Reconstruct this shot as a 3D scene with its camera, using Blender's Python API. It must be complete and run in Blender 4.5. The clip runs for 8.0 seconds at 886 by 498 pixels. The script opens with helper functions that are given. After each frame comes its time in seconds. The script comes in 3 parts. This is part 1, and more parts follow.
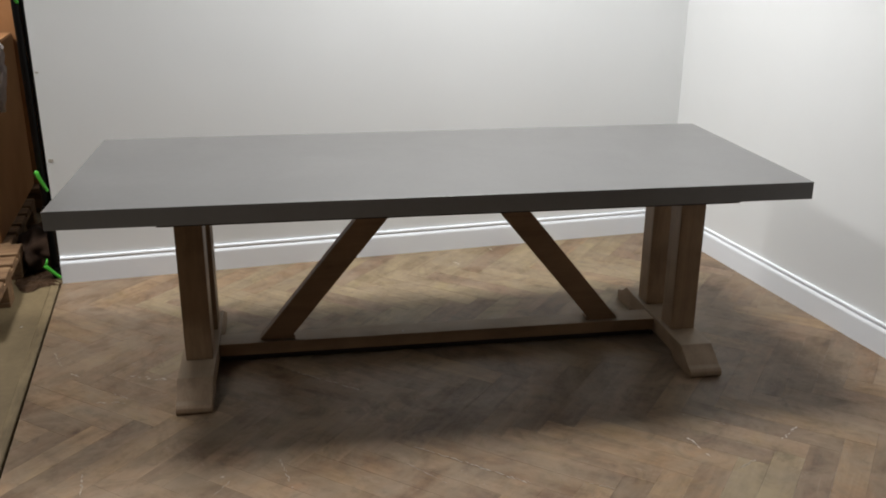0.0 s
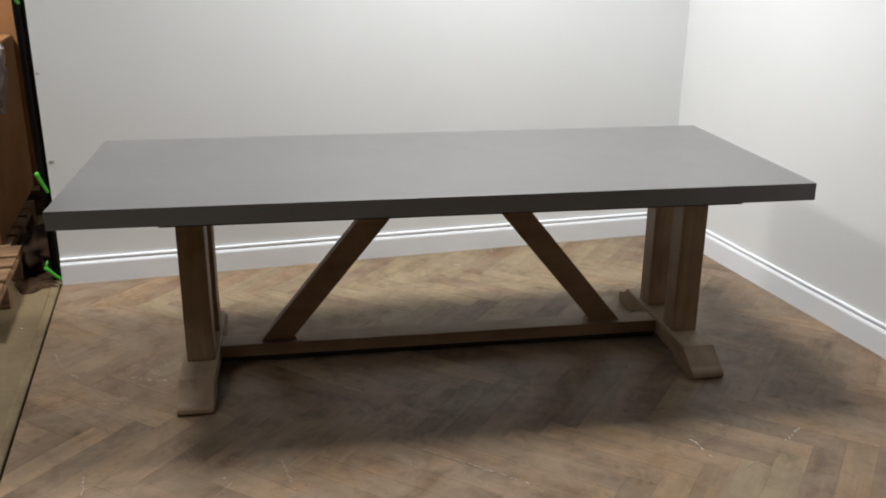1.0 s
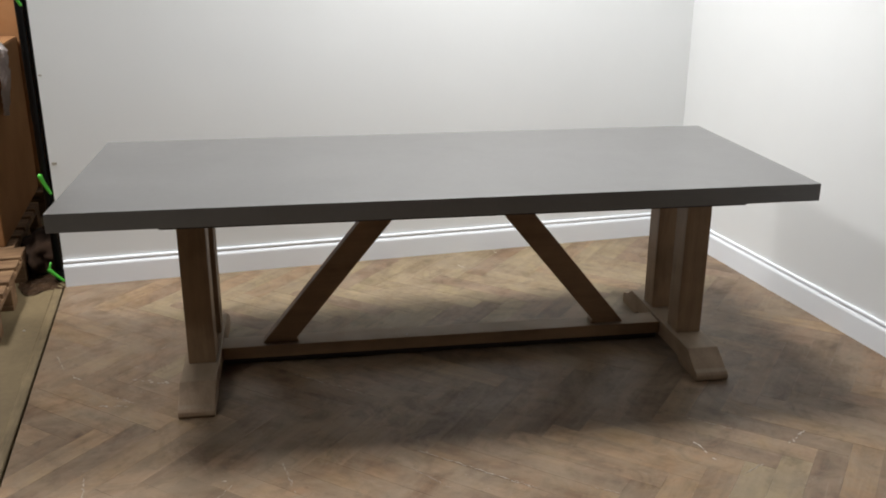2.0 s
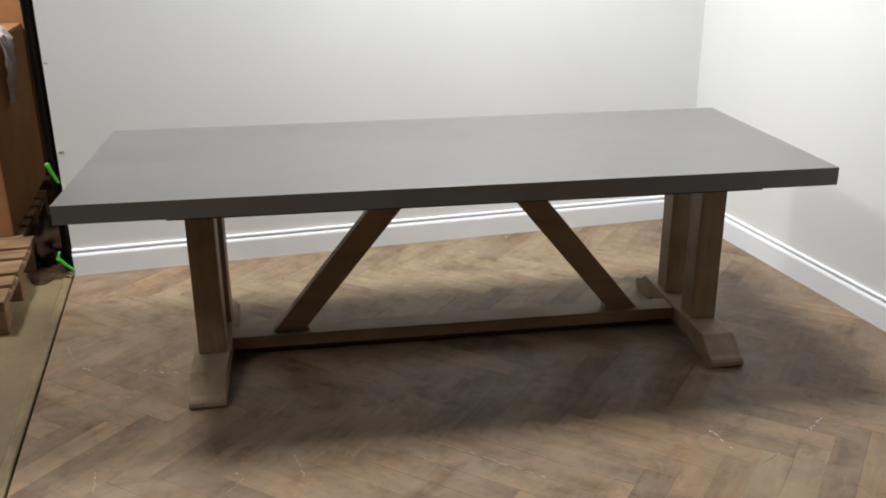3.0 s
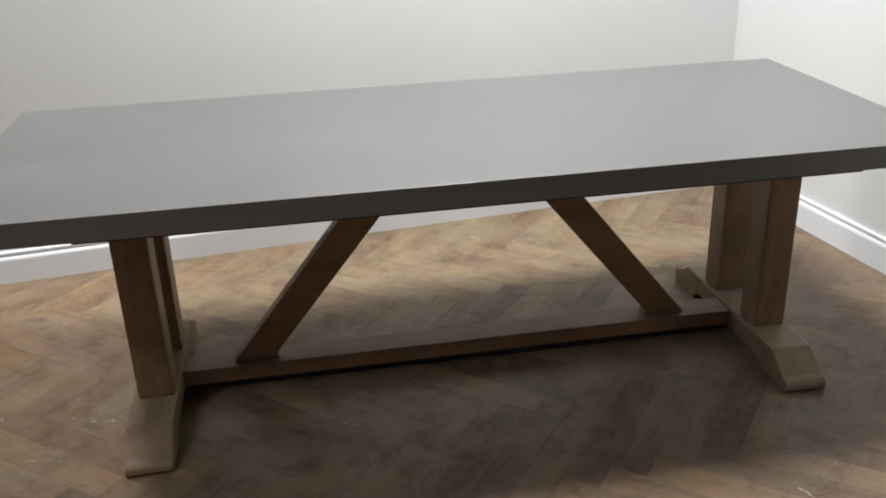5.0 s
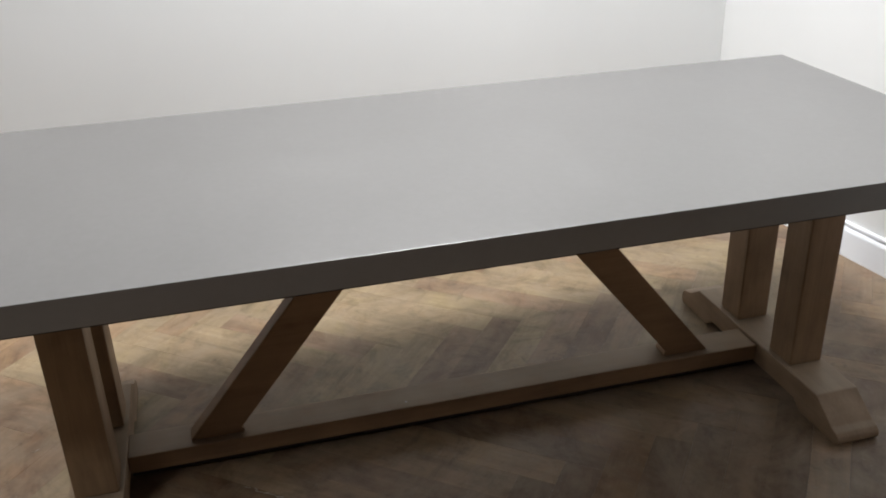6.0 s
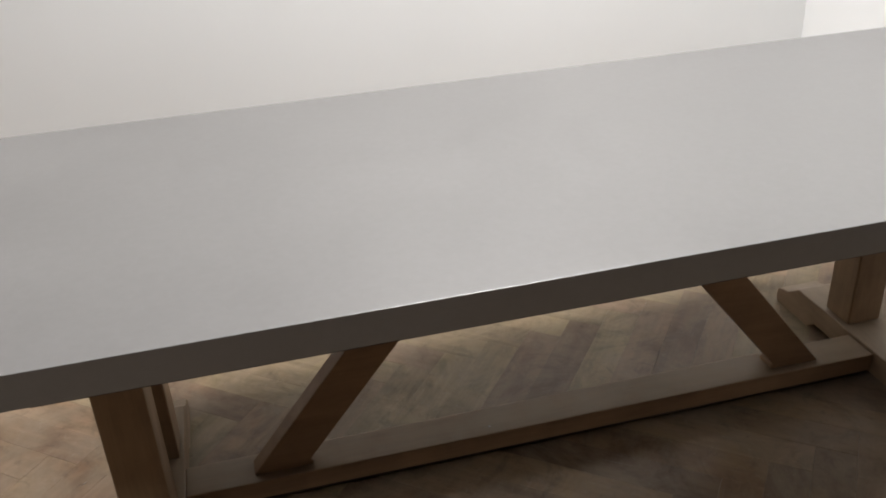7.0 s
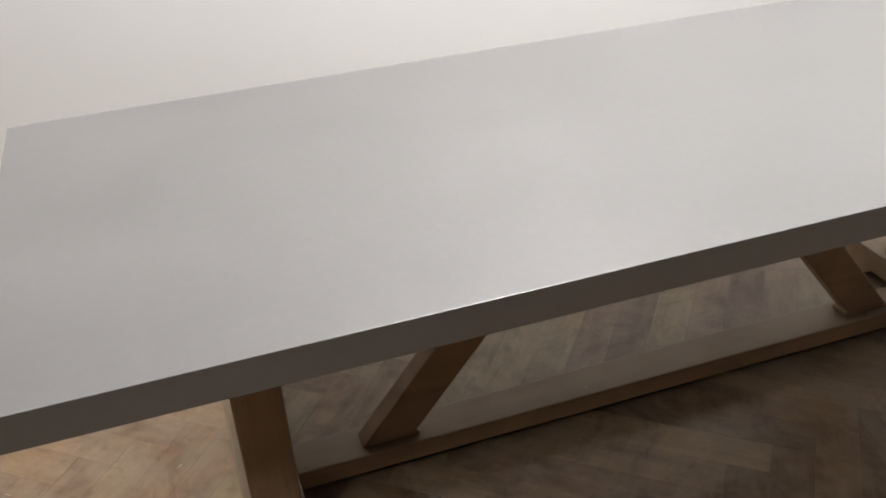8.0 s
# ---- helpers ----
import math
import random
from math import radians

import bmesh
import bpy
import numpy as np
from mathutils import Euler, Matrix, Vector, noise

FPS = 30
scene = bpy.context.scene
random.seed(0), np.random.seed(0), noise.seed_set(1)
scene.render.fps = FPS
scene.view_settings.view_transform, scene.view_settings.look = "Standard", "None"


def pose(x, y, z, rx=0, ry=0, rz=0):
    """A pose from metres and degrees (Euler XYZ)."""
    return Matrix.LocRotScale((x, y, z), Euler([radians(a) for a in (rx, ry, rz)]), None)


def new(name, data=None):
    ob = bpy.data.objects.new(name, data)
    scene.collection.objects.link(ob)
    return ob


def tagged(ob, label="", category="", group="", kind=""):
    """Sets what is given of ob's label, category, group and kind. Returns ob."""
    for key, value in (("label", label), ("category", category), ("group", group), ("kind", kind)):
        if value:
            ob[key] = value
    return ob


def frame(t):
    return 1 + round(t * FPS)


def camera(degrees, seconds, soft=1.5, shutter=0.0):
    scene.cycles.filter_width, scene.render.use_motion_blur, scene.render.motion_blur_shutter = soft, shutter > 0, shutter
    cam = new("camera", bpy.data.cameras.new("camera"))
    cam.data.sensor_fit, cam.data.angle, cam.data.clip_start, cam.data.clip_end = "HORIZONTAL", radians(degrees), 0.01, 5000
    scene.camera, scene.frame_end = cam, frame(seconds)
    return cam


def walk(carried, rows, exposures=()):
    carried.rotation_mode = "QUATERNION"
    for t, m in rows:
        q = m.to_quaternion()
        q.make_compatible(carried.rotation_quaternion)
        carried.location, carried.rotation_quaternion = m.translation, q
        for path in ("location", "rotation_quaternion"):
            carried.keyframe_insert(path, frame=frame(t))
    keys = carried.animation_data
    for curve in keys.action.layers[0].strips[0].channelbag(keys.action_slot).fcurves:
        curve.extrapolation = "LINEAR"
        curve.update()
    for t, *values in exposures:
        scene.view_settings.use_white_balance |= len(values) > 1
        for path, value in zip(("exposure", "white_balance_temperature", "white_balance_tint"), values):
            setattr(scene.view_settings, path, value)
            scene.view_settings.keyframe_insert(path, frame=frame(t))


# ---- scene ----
# ---------------------------------------------------------------- camera
cam = camera(51.97, 8.0, soft=1.9)
# seconds, eye, yaw, pitch, roll
ROWS = [
    (0, -0.831, -3.124, 1.546, -15.77, -19.31, 0.34),
    (0.5, -0.835, -3.123, 1.542, -15.70, -19.19, 0.35),
    (1, -0.845, -3.119, 1.533, -15.91, -19.03, 0.43),
    (1.5, -0.833, -3.124, 1.550, -15.69, -19.24, 0.36),
    (1.7, -0.829, -3.117, 1.542, -15.63, -19.01, 0.34),
    (2.8, -0.808, -3.088, 1.529, -14.71, -19.56, -0.43),
    (3, -0.817, -3.064, 1.544, -14.80, -20.26, -0.47),
    (3.2, -0.792, -3.029, 1.533, -14.53, -20.10, -0.67),
    (3.5, -0.777, -2.958, 1.532, -14.77, -20.26, -0.55),
    (4, -0.664, -2.788, 1.549, -13.87, -20.84, 0.24),
    (4.2, -0.618, -2.725, 1.528, -13.71, -20.62, 0.16),
    (4.5, -0.582, -2.630, 1.510, -12.70, -21.96, -0.75),
    (4.7, -0.609, -2.519, 1.487, -13.30, -22.77, -1.32),
    (5.8, -0.733, -1.964, 1.442, -21.21, -25.45, -1.39),
    (6, -0.701, -1.853, 1.460, -20.89, -25.68, -1.73),
    (6.2, -0.685, -1.747, 1.451, -21.16, -25.86, -1.99),
    (6.5, -0.667, -1.637, 1.452, -19.69, -27.00, -3.11),
    (6.8, -0.702, -1.558, 1.448, -19.34, -27.70, -3.25),
    (7, -0.750, -1.533, 1.457, -19.70, -28.22, -2.98),
    (7.2, -0.815, -1.511, 1.468, -21.14, -28.71, -2.54),
    (7.5, -0.939, -1.466, 1.477, -23.46, -28.88, -2.17),
    (7.8, -1.019, -1.413, 1.480, -23.47, -30.20, -3.17),
    (8, -1.063, -1.369, 1.490, -23.85, -31.30, -3.19),
]
EXPOSURES = [(0.0, -0.15, 6470, 10), (0.8, -0.07, 6470, 10), (1.5, -0.03, 6470, 10), (3.0, 0.12, 6450, 10), (3.5, 0.06, 6420, 10), (4.7, 0.08, 6420, 10), (6.0, 0.21, 6400, 11), (7.0, 0.28, 6600, 12.5), (7.5, 0.29, 6600, 12.5), (8.0, 0.46, 6620, 13)]
walk(cam, [(t, pose(x, y, z, 90 + pitch, 0, yaw) @ pose(0, 0, 0, 0, 0, roll)) for t, x, y, z, yaw, pitch, roll in ROWS], EXPOSURES)

# ---------------------------------------------------------------- plan (metres)
WALL_Y = 1.121      # face of the rear wall
WALL_X = 1.652      # corner of the rear and side walls
WALL_SKEW = 1.26    # the side wall stands this many degrees out of square
WHITE_END = -3.0    # white paint stops here, out of view, to cut bounced fill
WALL_END = -1.457   # free end of the rear wall
CEIL = 3.4
TABLE_YAW = -6.53
SOUTH, WEST, NORTH = -5.0, -5.5, 6.0

# ---------------------------------------------------------------- light
world = bpy.data.worlds.new("world")
scene.world = world
world.use_nodes = True
world.node_tree.nodes["Background"].inputs["Color"].default_value = (0.9, 0.95, 1.0, 1)
world.node_tree.nodes["Background"].inputs["Strength"].default_value = 0.01


def lamp(name, place, size, size_y, power, colour, turn=0.0):
    data = bpy.data.lights.new(name, "AREA")
    data.shape, data.size, data.size_y = "RECTANGLE", size, size_y
    data.energy, data.color = power, colour
    data.spread = radians(140)  # beam narrowed so that less light reaches the side wall
    ob = new(name, data)
    ob.matrix_world = pose(*place, 0, 0, turn)
    return ob


LAMPS = [  # x, y, length along x, width, watts
    # these two are placed from the shadows they cast
    (0.42, 0.24, 0.8, 0.60, 72),
    (-2.46, 0.98, 0.45, 0.40, 64),
    # these two are added fill without a known source
    (-2.90, -2.00, 1.2, 0.40, 27),
    (-0.60, 3.60, 1.2, 0.40, 8),
]
for lx, ly, ll, lw, watts in LAMPS:
    lamp("key_fill_lamp", (lx, ly, CEIL - 0.075), ll, lw, watts, (1.0, 0.980, 0.957))


# ---------------------------------------------------------------- materials
def material(name, rough=0.6, metal=0.0, spec=0.5):
    m = bpy.data.materials.new(name)
    m.use_nodes = True
    b = m.node_tree.nodes["Principled BSDF"]
    b.inputs["Roughness"].default_value = rough
    b.inputs["Metallic"].default_value = metal
    b.inputs["Specular IOR Level"].default_value = spec
    return m, m.node_tree, b


def link(tree, a, b):
    tree.links.new(a, b)


def node(tree, kind, **inputs):
    n = tree.nodes.new(kind)
    for key, value in inputs.items():
        n.inputs[key.replace("_", " ")].default_value = value
    return n


def coords(tree, scale=(1, 1, 1), shift_by_object=False):
    tc = tree.nodes.new("ShaderNodeTexCoord")
    mp = tree.nodes.new("ShaderNodeMapping")
    mp.inputs["Scale"].default_value = scale
    link(tree, tc.outputs["Object"], mp.inputs["Vector"])
    if not shift_by_object:
        return mp.outputs["Vector"]
    info = tree.nodes.new("ShaderNodeObjectInfo")
    add = tree.nodes.new("ShaderNodeVectorMath")
    add.operation = "MULTIPLY_ADD"
    comb = tree.nodes.new("ShaderNodeCombineXYZ")
    for k in range(3):
        link(tree, info.outputs["Random"], comb.inputs[k])
    link(tree, comb.outputs[0], add.inputs[0])
    add.inputs[1].default_value = (37.0, 53.0, 71.0)
    link(tree, mp.outputs["Vector"], add.inputs[2])
    return add.outputs[0]


def noise_of(tree, vec, scale, detail=4.0, rough=0.55, distortion=0.0):
    n = node(tree, "ShaderNodeTexNoise", Scale=scale, Detail=detail, Roughness=rough, Distortion=distortion)
    link(tree, vec, n.inputs["Vector"])
    return n.outputs["Fac"]


def ramp(tree, fac, stops):
    r = tree.nodes.new("ShaderNodeValToRGB")
    while len(r.color_ramp.elements) < len(stops):
        r.color_ramp.elements.new(0.5)
    for e, (pos, col) in zip(r.color_ramp.elements, stops):
        e.position = pos
        e.color = (*col, 1) if len(col) == 3 else col
    link(tree, fac, r.inputs["Fac"])
    return r.outputs["Color"]


def mix(tree, kind, fac, a, b):
    n = tree.nodes.new("ShaderNodeMix")
    n.data_type, n.blend_type = "RGBA", kind
    for sock, v in ((n.inputs[0], fac), (n.inputs[6], a), (n.inputs[7], b)):
        if isinstance(v, (int, float)):
            sock.default_value = v
        elif isinstance(v, tuple):
            sock.default_value = (*v, 1)
        else:
            link(tree, v, sock)
    return n.outputs[2]


def bump(tree, bsdf, height, strength, distance):
    b = node(tree, "ShaderNodeBump", Strength=strength, Distance=distance)
    link(tree, height, b.inputs["Height"])
    link(tree, b.outputs["Normal"], bsdf.inputs["Normal"])


def grey(v):
    return (v, v, v)


def painted(name, colour, rough, mottled=0.04, relief=0.25, spec=0.5):
    m, t, b = material(name, rough, spec=spec)
    v = coords(t)
    big = ramp(t, noise_of(t, v, 1.3, 3), [(0.3, tuple(c * (1 - mottled) for c in colour)), (0.7, colour)])
    link(t, big, b.inputs["Base Color"])
    bump(t, b, noise_of(t, v, 260, 2), relief, 0.0006)
    return m


def wood(name, dark, mid, light, along="X", rough=0.55, grain=1.0, relief=0.25, by_object=True, worn=False, pale_level=0.0):
    """Timber with long grain along one local axis, broad tone bands and fine pores."""
    m, t, b = material(name, rough, spec=0.35)
    s = {"X": (1.2, 14, 14), "Y": (14, 1.2, 14), "Z": (14, 14, 1.2)}[along]
    v = coords(t, s, by_object)
    streak = noise_of(t, v, 1.6, 6, 0.62, 0.6)
    fine = noise_of(t, v, 11, 3, 0.6)
    v2 = coords(t, (1, 1, 1), by_object)
    blot = noise_of(t, v2, 5.5, 4, 0.6)
    c = ramp(t, streak, [(0.28, dark), (0.5, mid), (0.72, light)])
    c = mix(t, "MULTIPLY", 0.45 * grain, c, ramp(t, fine, [(0.35, grey(0.55)), (0.6, grey(1.0))]))
    c = mix(t, "MULTIPLY", 0.6, c, ramp(t, blot, [(0.32, grey(0.62)), (0.62, grey(1.05))]))
    if pale_level:  # pale grey-brown mixed into the level faces
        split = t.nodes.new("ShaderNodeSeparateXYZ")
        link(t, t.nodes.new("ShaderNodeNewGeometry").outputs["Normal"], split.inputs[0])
        level = ramp(t, split.outputs["Z"], [(0.80, grey(0.0)), (0.97, grey(pale_level))])
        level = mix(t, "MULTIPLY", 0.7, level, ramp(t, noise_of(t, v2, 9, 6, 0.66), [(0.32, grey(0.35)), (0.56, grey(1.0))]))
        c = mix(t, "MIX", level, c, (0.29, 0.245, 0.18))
    if worn:  # dust and dirt: patches that run on from board to board, smears along the grain, fine scratches
        geo = t.nodes.new("ShaderNodeNewGeometry")
        place = geo.outputs["Position"]
        along_grain = coords(t, (3.0, 13.0, 1.0), True)
        dust = noise_of(t, place, 3.4, 8, 0.70, 1.3)
        dirt = noise_of(t, place, 5.2, 9, 0.72, 1.8)
        smear = noise_of(t, along_grain, 1.5, 7, 0.66, 0.8)
        scratch = noise_of(t, coords(t, (7.0, 85.0, 1.0), True), 1.0, 4, 0.6, 0.5)
        tint = noise_of(t, place, 5.2, 6, 0.66, 0.9)
        stain = noise_of(t, place, 13, 6, 0.72, 1.2)
        speck = noise_of(t, place, 27, 6, 0.75, 2.2)
        c = mix(t, "MULTIPLY", 1.0, c, ramp(t, tint, [(0.36, (1.0, 0.94, 0.88)), (0.5, (0.98, 0.97, 0.94)), (0.64, (1.0, 1.0, 0.88))]))
        c = mix(t, "MULTIPLY", 0.45, c, ramp(t, smear, [(0.33, grey(0.62)), (0.50, grey(1.0)), (0.66, grey(1.12))]))
        c = mix(t, "MULTIPLY", 0.7, c, ramp(t, dirt, [(0.38, (0.50, 0.48, 0.43)), (0.47, (0.82, 0.80, 0.77)), (0.56, grey(1.0))]))
        c = mix(t, "MIX", ramp(t, dust, [(0.43, grey(0.0)), (0.64, grey(0.62))]), c, (0.230, 0.180, 0.126))
        c = mix(t, "MULTIPLY", 0.7, c, ramp(t, stain, [(0.30, grey(0.55)), (0.43, grey(1.0))]))
        c = mix(t, "MIX", ramp(t, scratch, [(0.64, grey(0.0)), (0.78, grey(0.3))]), c, (0.30, 0.255, 0.20))
        c = mix(t, "MIX", ramp(t, speck, [(0.58, grey(0.0)), (0.74, grey(0.45))]), c, (0.30, 0.26, 0.21))
    link(t, c, b.inputs["Base Color"])
    link(t, ramp(t, blot, [(0.3, grey(rough + 0.12)), (0.7, grey(rough - 0.06))]), b.inputs["Roughness"])
    bump(t, b, fine, relief, 0.0008)
    return m


WALL_PAINT = painted("wall_paint", (0.795, 0.815, 0.82), 0.9, spec=0.2)
# for the unseen ceiling, dark so that shadows get little bounce
CEILING_PAINT = painted("ceiling_paint", (0.14, 0.138, 0.135), 0.8)
SKIRTING_PAINT = painted("skirting_paint", (0.84, 0.88, 0.93), 0.6, 0.02, 0.08, 0.35)
# for the unseen closing walls, kept dark to limit bounced light
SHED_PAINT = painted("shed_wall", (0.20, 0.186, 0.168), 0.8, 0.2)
TABLE_WOOD = wood("stained_oak", (0.205, 0.128, 0.074), (0.260, 0.168, 0.096), (0.303, 0.201, 0.119), "Z", 0.5, 0.35, 0.12)
TABLE_WOOD_X = wood("stained_oak_long", (0.232, 0.135, 0.074), (0.294, 0.178, 0.096), (0.343, 0.212, 0.119), "X", 0.5, 0.35, 0.12, pale_level=0.6)
TABLE_WOOD_Y = wood("stained_oak_foot", (0.224, 0.151, 0.094), (0.279, 0.192, 0.121), (0.330, 0.235, 0.155), "Y", 0.5, 0.35, 0.12, pale_level=0.35)
PALLET_WOOD = wood("pallet_pine", (0.10, 0.052, 0.024), (0.185, 0.106, 0.052), (0.265, 0.165, 0.086), "X", 0.75)
EDGE_WOOD = wood("edge_strip_wood", (0.125, 0.090, 0.046), (0.175, 0.130, 0.068), (0.225, 0.170, 0.094), "Y", 0.6)

# herringbone boards: several tones of the same worn oak, grain along local x
BOARDS = [
    wood("board_grey_brown", (0.171, 0.112, 0.073), (0.217, 0.147, 0.097), (0.260, 0.181, 0.124), "X", 0.38, 0.15, 0.08, worn=True),
    wood("board_brown", (0.163, 0.101, 0.060), (0.208, 0.134, 0.081), (0.251, 0.166, 0.104), "X", 0.38, 0.15, 0.08, worn=True),
    wood("board_pale", (0.199, 0.134, 0.084), (0.252, 0.174, 0.111), (0.301, 0.210, 0.141), "X", 0.40, 0.15, 0.08, worn=True),
    wood("board_honey", (0.211, 0.138, 0.081), (0.268, 0.180, 0.108), (0.317, 0.221, 0.138), "X", 0.40, 0.15, 0.08, worn=True),
    wood("board_dark", (0.132, 0.085, 0.055), (0.171, 0.115, 0.076), (0.212, 0.147, 0.099), "X", 0.38, 0.15, 0.08, worn=True),
    wood("board_straw", (0.207, 0.155, 0.095), (0.260, 0.199, 0.123), (0.310, 0.242, 0.157), "X", 0.40, 0.15, 0.08, worn=True),
]


def concrete_top():
    m, t, b = material("concrete_top", 0.36, spec=0.95)
    v = coords(t)
    a = noise_of(t, v, 2.2, 5, 0.6, 0.3)
    f = noise_of(t, v, 60, 4, 0.65)
    c = ramp(t, a, [(0.3, (0.116, 0.1145, 0.1130)), (0.7, (0.135, 0.1335, 0.1318))])
    c = mix(t, "MULTIPLY", 0.3, c, ramp(t, f, [(0.35, grey(0.8)), (0.65, grey(1.0))]))
    link(t, c, b.inputs["Base Color"])
    link(t, ramp(t, a, [(0.3, grey(0.31)), (0.7, grey(0.40))]), b.inputs["Roughness"])
    bump(t, b, f, 0.12, 0.0005)
    return m


CONCRETE_TOP = concrete_top()


def shed_floor():
    m, t, b = material("shed_concrete", 0.7)
    v = coords(t)
    a = noise_of(t, v, 1.7, 6, 0.65, 0.4)
    f = noise_of(t, v, 45, 4, 0.65)
    c = ramp(t, a, [(0.3, (0.112, 0.080, 0.037)), (0.7, (0.176, 0.129, 0.063))])
    c = mix(t, "MULTIPLY", 0.5, c, ramp(t, f, [(0.35, grey(0.7)), (0.65, grey(1.0))]))
    link(t, c, b.inputs["Base Color"])
    bump(t, b, f, 0.3, 0.001)
    return m


SHED_FLOOR = shed_floor()


def cardboard():
    m, t, b = material("cardboard", 0.8, spec=0.25)
    v = coords(t, (1, 1, 1), True)
    a = noise_of(t, v, 3.0, 5, 0.6)
    flute = node(t, "ShaderNodeTexWave", Scale=45.0, Distortion=0.4)
    link(t, v, flute.inputs["Vector"])
    c = ramp(t, a, [(0.3, (0.35, 0.170, 0.070)), (0.7, (0.46, 0.242, 0.110))])
    link(t, c, b.inputs["Base Color"])
    bump(t, b, flute.outputs["Fac"], 0.06, 0.001)
    return m


CARDBOARD = cardboard()


def plain(name, colour, rough, metal=0.0, spec=0.5, vary=0.12, scale=9.0):
    m, t, b = material(name, rough, metal, spec)
    v = coords(t)
    c = ramp(t, noise_of(t, v, scale, 4), [(0.3, tuple(k * (1 - vary) for k in colour)), (0.7, tuple(min(1, k * (1 + vary)) for k in colour))])
    link(t, c, b.inputs["Base Color"])
    return m


BLACK_PLASTIC = plain("black_plastic", (0.006, 0.0055, 0.0055), 0.4, 0, 0.12)
BLACK_WRAP = plain("black_wrap", (0.026, 0.014, 0.008), 0.9, 0, 0.15, 0.5)
GREEN_PLASTIC = plain("green_plastic", (0.10, 0.62, 0.06), 0.4)
PAPER = plain("white_paper", (0.88, 0.82, 0.81), 0.7)
BROWN_PAPER = plain("brown_paper", (0.075, 0.042, 0.022), 0.8, 0, 0.2, 0.4)
TAPE = plain("parcel_tape", (0.42, 0.30, 0.17), 0.3)
STEEL = plain("dull_steel", (0.42, 0.39, 0.34), 0.55, 0.3)
BASE_BED = plain("floor_bed", (0.10, 0.074, 0.052), 0.9)
SCUFF = plain("plaster_scuff", (0.48, 0.44, 0.39), 0.8, 0, 0.3, 0.3, 90.0)
SCUFF_FAINT = plain("faint_scuff", (0.34, 0.30, 0.255), 0.7, 0, 0.3, 0.3, 90.0)
LAMP_BODY = plain("lamp_body", (0.75, 0.75, 0.75), 0.5)


def glowing(name, colour, strength):
    m, t, b = material(name, 0.5)
    b.inputs["Emission Color"].default_value = (*colour, 1)
    b.inputs["Emission Strength"].default_value = strength
    return m


DIFFUSER = glowing("lamp_diffuser", (1.0, 0.980, 0.957), 6.0)


# ---------------------------------------------------------------- mesh helpers
def finish(name, bm, mat, smooth=False):
    me = bpy.data.meshes.new(name)
    bm.normal_update()
    bm.to_mesh(me)
    bm.free()
    me.materials.append(mat)
    for f in me.polygons:
        f.use_smooth = smooth
    return me


def part(name, bm, mat, parent, label="", m=None, smooth=False):
    ob = new(name, finish(name, bm, mat, smooth))
    ob.parent = parent
    if m is not None:
        ob.matrix_basis = m
    if label:
        tagged(ob, label)
    return ob


def thing(name, label, category, m=None, group="", kind=""):
    ob = new(name)
    if m is not None:
        ob.matrix_basis = m
    return tagged(ob, label, category, group, kind)


def box(x0, x1, y0, y1, z0, z1, bevel=0.0, segments=2, bm=None):
    out = bm or bmesh.new()
    made = bmesh.ops.create_cube(out, size=1.0)
    for v in made["verts"]:
        v.co = Vector((x0 + (v.co.x + 0.5) * (x1 - x0), y0 + (v.co.y + 0.5) * (y1 - y0), z0 + (v.co.z + 0.5) * (z1 - z0)))
    if bevel:
        es = {e for v in made["verts"] for e in v.link_edges}
        bmesh.ops.bevel(out, geom=list(es), offset=bevel, segments=segments, profile=0.5, affect="EDGES")
    return out


def prism(profile, axis, a, b, bevel=0.0):
    """A profile of (p, q) pulled from a to b along an axis: for 'x' p, q are y, z; for 'y' x, z; for 'z' x, y."""
    bm = bmesh.new()

    def at(p, q, s):
        return {"x": (s, p, q), "y": (p, s, q), "z": (p, q, s)}[axis]
    low = [bm.verts.new(at(p, q, a)) for p, q in profile]
    high = [bm.verts.new(at(p, q, b)) for p, q in profile]
    n = len(profile)
    bm.faces.new(low)
    bm.faces.new(high[::-1])
    for i in range(n):
        bm.faces.new((low[i], high[i], high[(i + 1) % n], low[(i + 1) % n]))
    bmesh.ops.recalc_face_normals(bm, faces=bm.faces)
    if bevel:
        bmesh.ops.bevel(bm, geom=list(bm.edges), offset=bevel, segments=2, profile=0.5, affect="EDGES")
    return bm


def rod(a, b, r, sides=16, r2=None, bm=None):
    out = bm or bmesh.new()
    a, b = Vector(a), Vector(b)
    made = bmesh.ops.create_cone(out, cap_ends=True, segments=sides, radius1=r, radius2=r if r2 is None else r2, depth=(b - a).length)
    turn = (b - a).to_track_quat("Z", "Y").to_matrix().to_4x4()
    bmesh.ops.transform(out, matrix=Matrix.Translation((a + b) / 2) @ turn, verts=made["verts"])
    return out


# ---------------------------------------------------------------- structure
def structure(name, bm, mat, label, category):
    ob = new(name, finish(name, bm, mat))
    return tagged(ob, label, category, kind="structure")


WALL_T = 0.10
structure("wall_north", box(WALL_END, WALL_X + WALL_T, WALL_Y, WALL_Y + WALL_T, 0, CEIL), WALL_PAINT, "pale grey painted partition wall with a free end", "wall")
east_wall = structure("wall_east", box(0, WALL_T, WHITE_END - WALL_Y, -0.001, 0, CEIL), WALL_PAINT, "pale grey painted side wall", "wall")
# added dark stretch of wall, so less light bounces onto the table's front
dark_wall = structure("wall_southeast", box(0, WALL_T, SOUTH - WALL_Y, WHITE_END - WALL_Y - 0.001, 0, CEIL), SHED_PAINT, "unseen dark stretch of side wall that cuts bounced light", "wall")
